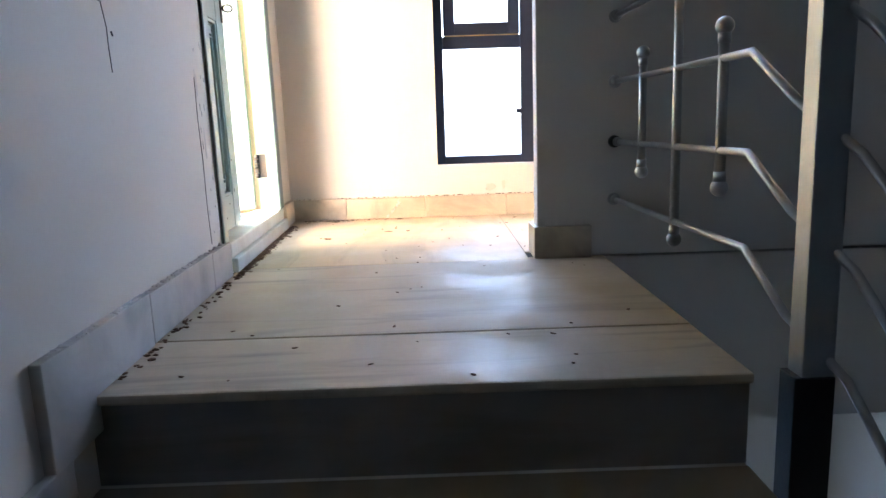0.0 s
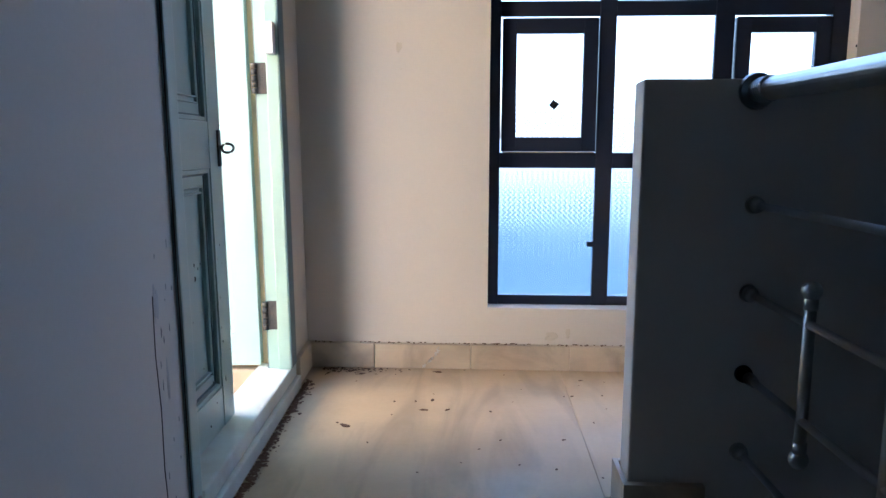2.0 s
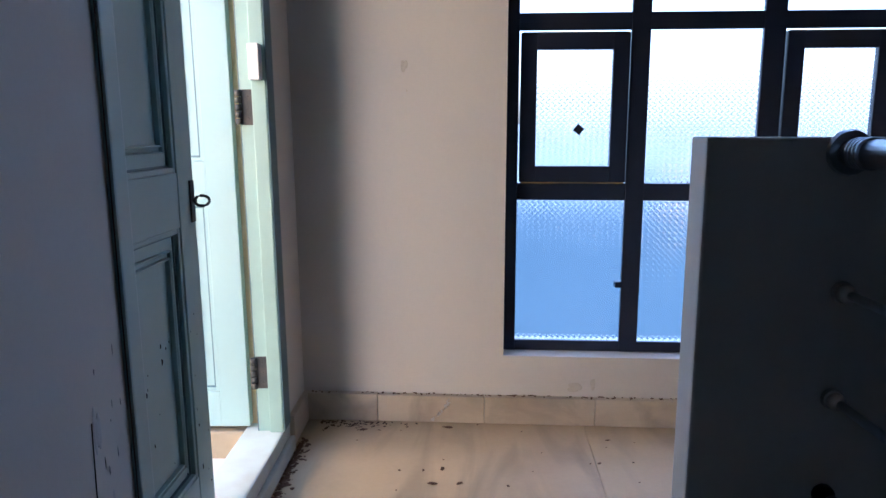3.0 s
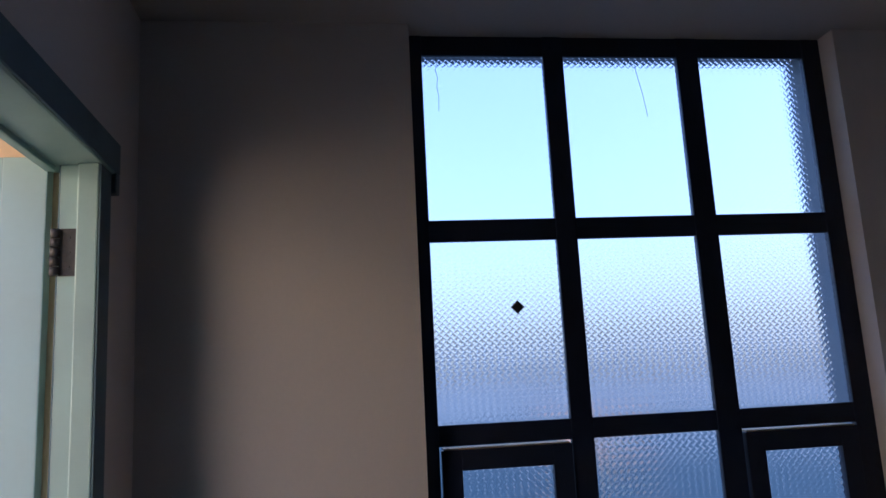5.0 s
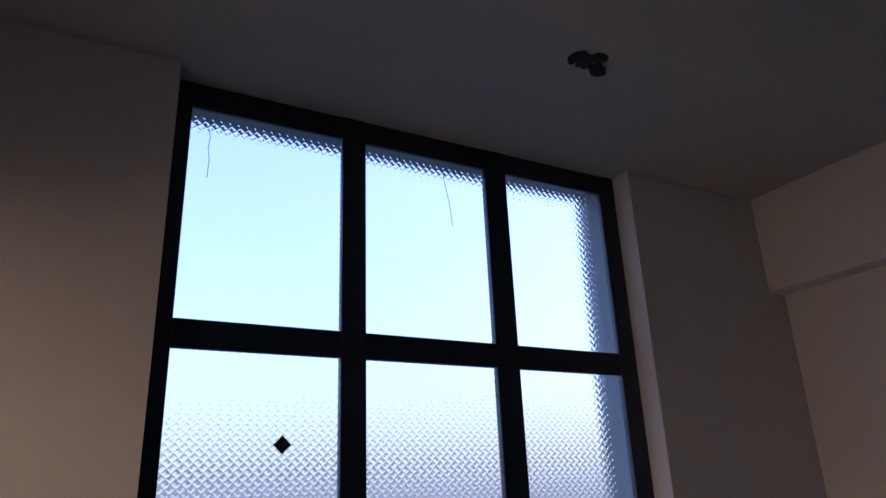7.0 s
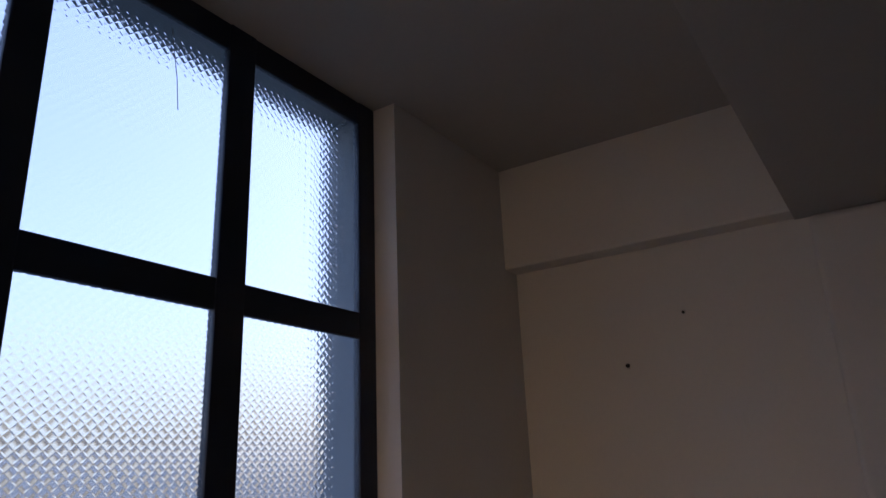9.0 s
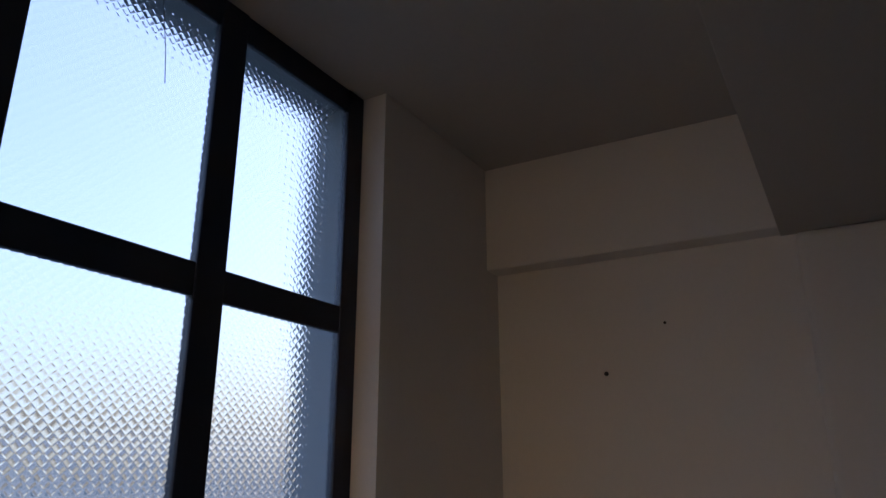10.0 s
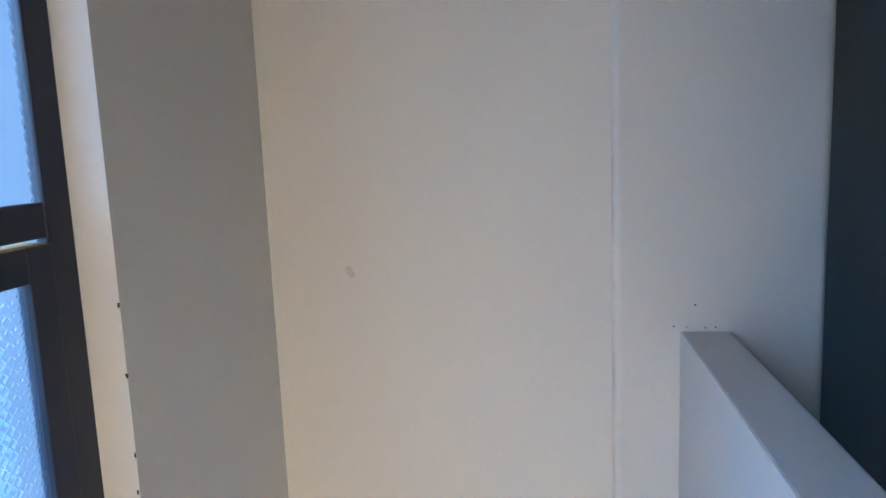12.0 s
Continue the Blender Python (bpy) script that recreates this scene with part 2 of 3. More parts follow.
def tube(bm, pts, r, n=14):
    """A round bar through the points, mitred at its bends, with closed ends."""
    pts = [Vector(p) for p in pts]
    rings = []
    for i, p in enumerate(pts):
        d1 = (pts[i] - pts[i - 1]).normalized() if i else None
        d2 = (pts[i + 1] - pts[i]).normalized() if i + 1 < len(pts) else None
        d = ((d1 or d2) + (d2 or d1)).normalized()
        ref = Vector((1, 0, 0)) if abs(d.x) < 0.9 else Vector((0, 0, 1))
        a = d.cross(ref).normalized()
        b = d.cross(a).normalized()
        k = 1 / max(d.dot(d1 or d2), 0.3)
        side = None
        if d1 and d2 and (d1 - d2).length > 1e-4:
            side = (d1 - d2).normalized()
        ring = []
        for j in range(n):
            t = 2 * math.pi * j / n
            o = a * math.cos(t) * r + b * math.sin(t) * r
            if side:
                o += side * o.dot(side) * (k - 1)
            ring.append(bm.verts.new(p + o))
        rings.append(ring)
    for r0, r1 in zip(rings, rings[1:]):
        for j in range(n):
            f = bm.faces.new((r0[j], r0[(j + 1) % n], r1[(j + 1) % n], r1[j]))
            f.smooth = True
    bm.faces.new(rings[0][::-1])
    bm.faces.new(rings[-1])
    bmesh.ops.recalc_face_normals(bm, faces=bm.faces[:])
    return bm


def ball(bm, c, r, squash=1.0):
    m = Matrix.Translation(c) @ Matrix.Diagonal((r, r, r * squash, 1))
    for v in bmesh.ops.create_uvsphere(bm, u_segments=16, v_segments=10, radius=1, matrix=m)["verts"]:
        for f in v.link_faces:
            f.smooth = True
    return bm


def disc(bm, c, axis, r, h, n=20):
    """A short cylinder about an axis at c."""
    q = Vector((0, 0, 1)).rotation_difference(Vector(axis)).to_matrix().to_4x4()
    bmesh.ops.create_cone(bm, cap_ends=True, segments=n, radius1=r, radius2=r * 0.93, depth=h, matrix=Matrix.Translation(c) @ q)
    return bm


def part(name, bm, material, parent=None, label="", m=None):
    me = bpy.data.meshes.new(name)
    bm.to_mesh(me)
    bm.free()
    me.materials.append(material)
    ob = new(name, me)
    if parent:
        ob.parent = parent
    if m is not None:
        ob.matrix_basis = m
    if label:
        ob["label"] = label
    return ob


def solid(name, boxes, material, parent=None, label="", bevel=0.0, m=None):
    bm = bmesh.new()
    for b in boxes:
        box(bm, *b, bevel=bevel)
    return part(name, bm, material, parent, label, m)


def lump(bm, c, rx, ry, rz, seed, sub=1):
    """A small ragged clod."""
    rnd = random.Random(seed)
    m = Matrix.Translation(c) @ Matrix.Rotation(rnd.uniform(0, 6.28), 4, "Z") @ Matrix.Diagonal((rx, ry, rz, 1))
    for v in bmesh.ops.create_icosphere(bm, subdivisions=sub, radius=1, matrix=m)["verts"]:
        v.co += (v.co - Vector(c)) * rnd.uniform(-0.35, 0.35)
    return bm


# ---- plan ----
SKEW = pose(-0.017, 3.725, 0, 0, -0.6, 2.36)  # the door wall stands slightly out of square and out of plumb: local x out of it, y along it
CEIL, BEAM = 2.69, 2.33
WY = 3.92       # face of the window wall
EDGE = 1.574    # front edge of the landing
RISE, GO, STEPS = 0.183, 0.30, 9
LX = 1.286      # open side of the landing and the flight
PX0, PY0, PY1, PTOP = 1.057, 2.722, 2.845, 1.072
RX, COLX = 2.81, 2.785
LOW = -3.3
D0, D1, DH = -1.165, -0.09, 2.265   # door opening along the door wall, and its head
X0, X1, Z0, Z1 = 0.728, 2.125, 0.258, 2.69  # window opening

# ---- walls ----
tagged(solid("wall_west", [(-0.36, 0, -6.2, D0, LOW, CEIL), (-0.36, 0, D1, 0.205, LOW, CEIL), (-0.36, -0.124, D0, D1, DH, CEIL), (-0.1245, 0, D0, D1, 2.215, CEIL), (-0.36, 0, D0, D1, LOW, -0.003)],
             M_WALL, m=SKEW), "off-white painted plaster wall with scuffs and scratches", "wall", kind="structure")
lz0, lz1 = -2.95, -0.75
tagged(solid("wall_north", [(-0.5, X0, WY, 4.175, LOW, CEIL), (X1, 3.6, WY, 4.175, LOW, CEIL), (X0, X1, WY, 4.175, lz1, Z0), (X0, X1, WY, 4.175, LOW, lz0)],
             M_WALL), "cream-lit painted plaster wall around the large window", "wall", kind="structure")
tagged(solid("wall_east", [(RX, 3.6, 2.75, WY, LOW, CEIL)], M_WALL), "plain painted plaster wall beside the window", "wall", kind="structure")
tagged(solid("wall_stairwell", [(3.3, 3.6, -2.5, 2.748, LOW, CEIL)], M_SHADE), "stairwell wall with its shade put into dark grey", "wall", kind="structure")
bm = box(bmesh.new(), COLX, 3.295, 2.504, 3.009, LOW, BEAM, bevel=0.02, seg=4)
for f in bm.faces:
    f.smooth = f.calc_area() < 0.2
tagged(part("column", bm, M_WALL), "square painted concrete column against the wall", "column", kind="structure")
tagged(solid("beam_east", [(2.73, RX + 0.05, 2.99, WY + 0.01, BEAM + 0.003, CEIL + 0.02)], M_WALL, bevel=0.008), "painted concrete beam along the top of the wall", "beam", kind="structure")
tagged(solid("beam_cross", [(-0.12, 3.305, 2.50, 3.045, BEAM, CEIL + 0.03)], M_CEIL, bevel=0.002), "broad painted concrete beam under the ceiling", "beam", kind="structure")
tagged(solid("ceiling", [(-0.5, 3.6, -2.6, 4.2, CEIL, CEIL + 0.16)], M_CEIL), "off-white painted ceiling, darkened in colour for shade", "ceiling", kind="structure")
# unseen end wall, coloured dark to cut bounce and keep the stairwell dim
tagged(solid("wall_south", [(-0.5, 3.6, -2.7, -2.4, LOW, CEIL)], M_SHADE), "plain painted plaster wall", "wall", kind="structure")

# low wall round the stair opening, on its deep edge beam
bm = bmesh.new()
box(bm, PX0, COLX + 0.005, PY0, PY1, 0.002, PTOP, bevel=0.006)
for v in bm.verts:
    if v.co.x < PX0 + 0.1 and v.co.y > PY1 - 0.02:
        v.co.x += 0.007
par = tagged(part("parapet", bm, M_WALL), "waist-high painted parapet wall beside the stair opening", "parapet", kind="structure")
tagged(solid("edge_beam", [(LX - 0.02, COLX + 0.004, PY0 + 0.002, PY1, -0.612, -0.006)], M_WALL), "painted edge beam below the parapet", "beam", kind="structure")
tagged(solid("landing_slab", [(-0.02, LX, EDGE + 0.012, PY0 + 0.02, -0.17, -0.021), (-0.02, COLX, PY0 + 0.02, WY, -0.17, -0.021)], M_WALL), "concrete landing slab", "slab", kind="structure")

# marble floor in slabs
floor = tagged(new("landing_floor"), "dusty beige marble landing floor with grey streaks", "floor", kind="structure")
for x0, x1, y0, y1 in [(0.06, LX, EDGE - 0.012, 1.888), (0.04, LX, 1.892, 2.7025), (-0.02, 1.028, 2.703, WY), (1.0290, 1.9, PY1 + 0.001, WY), (1.903, RX, PY1 + 0.001, WY), (1.0290, LX, 2.703, PY0 + 0.02)]:
    bm = bmesh.new()
    box(bm, x0, x1, y0, y1, -0.02, 0.0, bevel=0.003 if y0 > EDGE else 0.006)
    part("marble_slab", bm, M_FLOOR2 if y0 > 2.7 else M_FLOOR, floor)
solid("joint_bed", [(-0.02, LX - 0.004, EDGE, PY0 + 0.018, -0.0205, -0.006), (-0.02, COLX, PY0 + 0.018, WY, -0.0205, -0.006)], M_GROUT, floor, "dark dirt in the joints")

# the flight below
flight = tagged(new("stair_flight"), "marble-clad stair flight rising to the landing", "stairs", kind="structure")
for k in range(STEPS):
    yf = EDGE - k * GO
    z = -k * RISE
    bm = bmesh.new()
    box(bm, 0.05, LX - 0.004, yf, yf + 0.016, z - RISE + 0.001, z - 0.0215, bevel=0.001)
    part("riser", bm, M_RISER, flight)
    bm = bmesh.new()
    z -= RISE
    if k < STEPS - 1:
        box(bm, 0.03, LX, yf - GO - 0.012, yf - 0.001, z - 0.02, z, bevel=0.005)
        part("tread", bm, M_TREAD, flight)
bm = bmesh.new()
vs = [bm.verts.new(p) for x in (0.02, LX - 0.006) for p in ((x, EDGE + 0.014, -0.172), (x, EDGE + 0.014, -0.40), (x, EDGE - STEPS * GO, -STEPS * RISE - 0.16), (x, EDGE - STEPS * GO, -STEPS * RISE - 0.03))]
for q in ((0, 1, 2, 3), (7, 6, 5, 4), (0, 4, 5, 1), (1, 5, 6, 2), (2, 6, 7, 3), (3, 7, 4, 0)):
    bm.faces.new([vs[i] for i in q])
bmesh.ops.recalc_face_normals(bm, faces=bm.faces[:])
for k in range(STEPS):
    box(bm, 0.05, LX - 0.006, EDGE - (k + 1) * GO + 0.02, EDGE - k * GO + 0.013, -(k + 1) * RISE - 0.19, -(k + 1) * RISE - 0.021)
part("waist_slab", bm, M_WALL, flight)
hz = -STEPS * RISE
tagged(solid("half_landing", [(-0.1, 3.3, -2.4, EDGE - STEPS * GO - 0.001, hz - 0.16, hz)], M_FLOOR), "marble half landing below the flight", "landing", kind="structure")
tagged(solid("lower_floor", [(-0.3, 3.6, -2.6, 4.2, LOW - 0.2, LOW)], M_FLOOR), "marble floor of the storey below", "floor", kind="structure")

# ---- skirting ----
sk = tagged(new("skirting_north"), "stained beige marble skirting along the window wall", "skirting", kind="structure")
cuts = [-0.03, 0.259, 0.66, 1.068, 1.62, 2.2, RX]
for a, b in zip(cuts, cuts[1:]):
    bm = bmesh.new()
    box(bm, a + 0.001, b - 0.001, WY - 0.026 - random.uniform(0, 0.003), WY + 0.004, 0.001, 0.105 + random.uniform(-0.003, 0.003), bevel=0.003)
    part("skirting_tile", bm, M_SKIRT, sk)
sk = tagged(new("skirting_west"), "marble skirting along the door wall, bluish shade in its colour", "skirting", kind="structure")
sk.matrix_basis = SKEW
for a, b, h in [(-2.33, -1.86, 0.118), (-1.858, -1.35, 0.116), (-1.348, -1.135, 0.112), (-0.055, 0.172, 0.108)]:
    bm = bmesh.new()
    box(bm, -0.004, 0.02, a, b, 0.001 if a > -2.2 else -0.07, h, bevel=0.003)
    part("skirting_tile", bm, M_SKIRT if a > -0.5 else M_SKIRT2, sk)
for k in range(6):
    v = -2.352 - k * GO
    z = -(k + 1) * RISE
    bm = bmesh.new()
    box(bm, -0.004, 0.02, v - GO + 0.06, v + 0.08, z + 0.001, z + 0.118, bevel=0.003)
    part("skirting_tile", bm, M_SKIRT2, sk)
    bm = bmesh.new()
    box(bm, -0.003, 0.019, v - GO + 0.005, v - GO + 0.058, z - 0.06, z + 0.117, bevel=0.003)
    part("skirting_tile", bm, M_SKIRT2, sk)
sk = tagged(new("skirting_parapet"), "beige marble skirting round the foot of the parapet", "skirting", kind="structure")
for b in [(PX0 - 0.012, 1.24, PY0 - 0.02, PY0 + 0.002, 0.001, 0.109), (PX0 - 0.012, PX0 + 0.002, PY0 + 0.003, PY1 + 0.012, 0.001, 0.107), (PX0 + 0.003, COLX, PY1 - 0.002, PY1 + 0.014, 0.001, 0.106)]:
    bm = bmesh.new()
    box(bm, *b, bevel=0.002)
    part("skirting_tile", bm, M_SKIRT, sk)

# ---- window ----
GY = 4.0
# grey lining that paints the shade on the outer reveals of the opening
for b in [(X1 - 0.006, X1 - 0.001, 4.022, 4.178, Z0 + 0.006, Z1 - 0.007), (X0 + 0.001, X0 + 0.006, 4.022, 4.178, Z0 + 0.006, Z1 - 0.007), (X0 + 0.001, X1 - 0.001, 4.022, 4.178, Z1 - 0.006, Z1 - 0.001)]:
    tagged(solid("window_reveal", [b], M_SHADE), "outer reveal of the window opening, its shade painted grey", "reveal", kind="structure")
COLS = [(0.772, 1.162), (1.229, 1.613), (1.688, 2.060)]
ROWS = [(0.298, 0.830), (0.893, 1.430), (1.490, 2.025), (2.092, 2.624)]


def steel_window(name, dz, label):
    win = tagged(new(name), label, "window", kind="structure")
    fy0, fy1 = 3.992, 4.016
    xs = [X0] + [v for c in COLS for v in c] + [X1]
    zs = [Z0] + [v for r in ROWS for v in r] + [Z1]
    for k in range(0, 8, 2):
        bm = bmesh.new()
        box(bm, xs[k], xs[k + 1], fy0, fy1, Z0 + dz, Z1 + dz, bevel=0.004)
        part("mullion", bm, M_STEELFR, win)
    for k in range(0, 10, 2):
        for c in COLS:
            bm = bmesh.new()
            box(bm, c[0] - 0.002, c[1] + 0.002, fy0 + 0.003, fy1 - 0.003, zs[k] + dz, zs[k + 1] + dz, bevel=0.004)
            part("transom", bm, M_STEELFR, win)
    for j, r in enumerate(ROWS):
        for i, c in enumerate(COLS):
            if j == 1 and i != 1:
                sash = part("sash", sash_mesh(c, r, dz), M_STEELFR, win)
                bm = bmesh.new()
                box(bm, c[0] + 0.055, c[1] - 0.055, GY - 0.004, GY + 0.001, r[0] + 0.055 + dz, r[1] - 0.065 + dz)
                figured(part("pane", bm, M_GLASS, sash))
                x0, x1, z0, z1 = c[0] + 0.012, c[1] - 0.008, r[0] + dz, r[1] - 0.009 + dz
                for z in (z0 - 0.001, z1 - 0.001):
                    bm = bmesh.new()
                    box(bm, x0, x1, 3.990, 4.05, z, z + 0.004, bevel=0.0008, seg=1)
                    part("bare_edge", bm, M_BRASS, sash, "bare yellowish metal edge in the gap")
            else:
                bm = bmesh.new()
                box(bm, c[0] - 0.006, c[1] + 0.006, GY, GY + 0.005, r[0] - 0.006 + dz, r[1] + 0.006 + dz)
                figured(part("pane", bm, M_GLASS, win))
    return win


def figured(pane):
    """The weave is pressed into the room side of a pane; its outer side and edges are plain."""
    pane.data.materials.append(M_PLAINGLASS)
    for f in pane.data.polygons:
        f.material_index = 0 if f.normal.y < -0.5 else 1


def sash_mesh(c, r, dz):
    """Opening light: four bars with a thin gap round them."""
    bm = bmesh.new()
    x0, x1, z0, z1 = c[0] + 0.005, c[1] - 0.004, r[0] + 0.004 + dz, r[1] - 0.009 + dz
    w = 0.058
    y0, y1 = 3.984, 4.012
    for b in [(x0, x0 + w, y0, y1, z0, z1), (x1 - w, x1, y0, y1, z0, z1), (x0 + w - 0.001, x1 - w + 0.001, y0 + 0.001, y1 - 0.001, z0, z0 + w), (x0 + w - 0.001, x1 - w + 0.001, y0 + 0.001, y1 - 0.001, z1 - w, z1)]:
        box(bm, *b, bevel=0.003)
    return bm


window = steel_window("window_1", 0.0, "tall black steel window with figured glass panes")
steel_window("window_2", lz0 - Z0, "black steel window of the storey below")
for x, z in ((1.026, 1.821), (0.988, 1.085)):
    bm = bmesh.new()
    box(bm, -0.0145, 0.0145, GY - 0.0075, GY - 0.0045, -0.0145, 0.0145)
    part("tape_patch", bm, M_BLACK, window, "small black diamond-shaped tape patch", Matrix.Translation((x, 0, z)) @ Matrix.Rotation(radians(45 if z > 1.5 else 38), 4, "Y"))
solid("catch", [(1.138, 1.166, 3.985, 4.02, 0.507, 0.529)], M_STEELFR, window, "small black catch", 0.002)
for pts in ([(0.815, 2.622), (0.819, 2.60), (0.814, 2.575), (0.820, 2.55), (0.816, 2.52), (0.821, 2.49), (0.819, 2.44)], [(1.468, 2.60), (1.476, 2.55), (1.488, 2.49), (1.496, 2.42)]):
    bm = bmesh.new()
    tube(bm, [(x, GY - 0.002, z) for x, z in pts], 0.0008, 6)
    part("crack", bm, M_BLACK, window, "thin dark crack in the glass")

# ---- door ----
door = tagged(new("door_1"), "mint-painted panelled double door with one leaf open to the terrace", "door", kind="structure")
door.matrix_basis = SKEW
FU, NEAR, FAR, HEAD = 0.012, -1.11, -0.172, 2.145
bm = bmesh.new()
box(bm, -0.12, FU, D0 + 0.001, NEAR, 0.002, HEAD, bevel=0.006)
jamb = part("door_jamb", bm, M_DOOR, door)
solid("door_stop", [(-0.056, -0.044, NEAR - 0.004, NEAR + 0.008, 0.105, HEAD - 0.003)], M_FRAME, jamb, "", 0.003)
bm = bmesh.new()
box(bm, -0.034, FU, FAR, D1 + 0.002, 0.1, HEAD, bevel=0.004)
jamb = part("door_jamb", bm, M_FRAME, door)
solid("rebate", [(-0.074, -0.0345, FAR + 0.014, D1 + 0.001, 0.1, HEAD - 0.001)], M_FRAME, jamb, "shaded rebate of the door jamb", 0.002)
# dark strip in place of the shade in the gap beside the leaf
solid("rebate_edge", [(-0.0765, -0.0735, FAR + 0.0135, FAR + 0.03, 0.1, HEAD - 0.002)], M_FASCIA, jamb, "dark line standing for the shaded gap at the jamb")
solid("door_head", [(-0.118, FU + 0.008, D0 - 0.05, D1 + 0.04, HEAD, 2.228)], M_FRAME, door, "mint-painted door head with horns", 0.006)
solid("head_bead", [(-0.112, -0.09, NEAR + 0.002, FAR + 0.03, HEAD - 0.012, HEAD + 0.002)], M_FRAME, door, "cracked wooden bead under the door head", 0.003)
# thin dark fronts that paint the shade on the room side of the frame
solid("fascia", [(FU - 0.001, FU + 0.004, FAR + 0.003, D1 - 0.004, 0.104, HEAD - 0.002)], M_FASCIA, door, "front of the door frame, its shade painted dark teal", 0.0015)
solid("fascia", [(FU + 0.006, FU + 0.012, D0 - 0.046, D1 + 0.036, HEAD + 0.004, 2.224)], M_FASCIA, door, "front of the door head, its shade painted dark teal", 0.0015)
solid("horn", [(-0.01, FU + 0.01, D1 + 0.01, D1 + 0.042, 2.098, HEAD + 0.004)], M_FASCIA, door, "horn of the door head, its shade painted dark teal", 0.003)
solid("door_sill", [(-0.125, FU - 0.002, D0 + 0.075, D1 + 0.012, 0.001, 0.1), (FU - 0.006, FU + 0.016, D0 + 0.075, D1 + 0.012, 0.001, 0.05)], M_SILL, door, "worn painted wooden sill", 0.007)
tagged(solid("door_reveal", [(-0.364, -0.08, D1 - 0.004, D1 + 0.006, -0.02, DH - 0.001), (-0.364, -0.126, D0 + 0.002, D1 - 0.005, DH - 0.004, DH + 0.004)], M_OUT, m=SKEW), "sandy plastered outer reveal of the terrace door", "reveal", kind="structure")


def door_leaf(name, width, height, label):
    """A leaf of stiles, rails and three fielded panels. Local x along its width from the hinge, y its thickness."""
    leaf = new(name)
    leaf["label"] = label
    t, sw = 0.04, 0.095
    rails = [(0, 0.122), (0.752, 0.882), (1.515, 1.625), (height - 0.1, height)]
    for a, b in ((0, sw), (width - sw, width)):
        bm = bmesh.new()
        box(bm, a, b, 0, t, 0, height, bevel=0.003)
        part("stile", bm, M_DOOR, leaf)
    for a, b in rails:
        bm = bmesh.new()
        box(bm, sw - 0.001, width - sw + 0.001, 0.0015, t - 0.0015, a, b, bevel=0.003)
        part("rail", bm, M_DOOR, leaf)
    for (_, a), (b, _) in zip(rails, rails[1:]):
        bm = bmesh.new()
        x0, x1 = sw, width - sw
        box(bm, x0 - 0.004, x1 + 0.004, 0.018, t - 0.014, a - 0.004, b + 0.004)
        for d, y in ((0.0, 0.004), (0.045, 0.009), (0.06, 0.006)):
            w = 0.012 if d == 0 else 0.005
            for q in [(x0 + d, x0 + d + w, a + d, b - d), (x1 - d - w, x1 - d, a + d, b - d), (x0 + d + w, x1 - d - w, a + d, a + d + w), (x0 + d + w, x1 - d - w, b - d - w, b - d)]:
                box(bm, q[0], q[1], y, t - y, q[2], q[3], bevel=0.0015, seg=1)
        pn = part("panel", bm, M_DOOR, leaf)
        # dark strips paint the recess shadow round the panel edges
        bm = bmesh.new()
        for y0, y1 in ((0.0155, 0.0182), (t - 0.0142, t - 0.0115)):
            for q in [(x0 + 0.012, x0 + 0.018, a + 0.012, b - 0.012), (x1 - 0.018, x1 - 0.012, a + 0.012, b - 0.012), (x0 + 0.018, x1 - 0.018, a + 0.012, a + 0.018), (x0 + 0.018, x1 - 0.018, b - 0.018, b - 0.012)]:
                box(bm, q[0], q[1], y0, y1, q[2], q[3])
        part("groove", bm, M_FASCIA, pn, "recess shadow painted along the panel groove")
    return leaf


closed = door_leaf("door_leaf", 0.494, 2.04, "closed mint-painted leaf with chipped paint")
closed.parent = door
closed.matrix_basis = pose(-0.062, -1.109, 0.106, 0, 0, 90)
opened = door_leaf("door_leaf", 0.468, 2.062, "open mint-painted leaf standing against the reveal")
opened.parent = door
opened.matrix_basis = pose(-0.110, -0.098, 0.108, 0, 0, 181.5)
# iron latch on the closed leaf
bm = bmesh.new()
box(bm, -0.062, -0.057, -0.648, -0.624, 0.862, 0.965, bevel=0.002)
tube(bm, [(-0.058, -0.634, 0.915), (-0.05, -0.634, 0.915)], 0.006, 8)
latch = part("latch", bm, M_IRON, door, "dark iron latch plate")
bm = bmesh.new()
ring = [(-0.037 + 0.016 * math.cos(a), -0.631 + 0.006 * math.cos(a), 0.914 + 0.013 * math.sin(a)) for a in [2 * math.pi * k / 14 for k in range(15)]]
tube(bm, ring, 0.0038, 8)
part("ring_pull", bm, M_IRON, latch)
# hinges on the far jamb
for z in (0.25, 1.10, 1.888):
    bm = bmesh.new()
    box(bm, -0.07, -0.0345, FAR + 0.0095, FAR + 0.0145, z, z + 0.107, bevel=0.001)
    for k in range(5):
        tube(bm, [(-0.077, FAR + 0.004, z + 0.0214 * k + 0.001), (-0.077, FAR + 0.004, z + 0.0214 * k + 0.0195)], 0.010, 10)
    for k in range(3):
        disc(bm, (-0.05, FAR + 0.009, z + 0.02 + 0.033 * k), (0, -1, 0), 0.004, 0.002, 8)
    part("hinge", bm, M_HINGE, door, "worn steel butt hinge")
bm = bmesh.new()
box(bm, -0.028, 0.004, FAR - 0.04, FAR + 0.0005, 1.232, 1.338, bevel=0.003)
contact = tagged(part("door_contact", bm, M_PLASTIC, m=SKEW), "small white plastic box fixed to the door jamb", "door sensor")
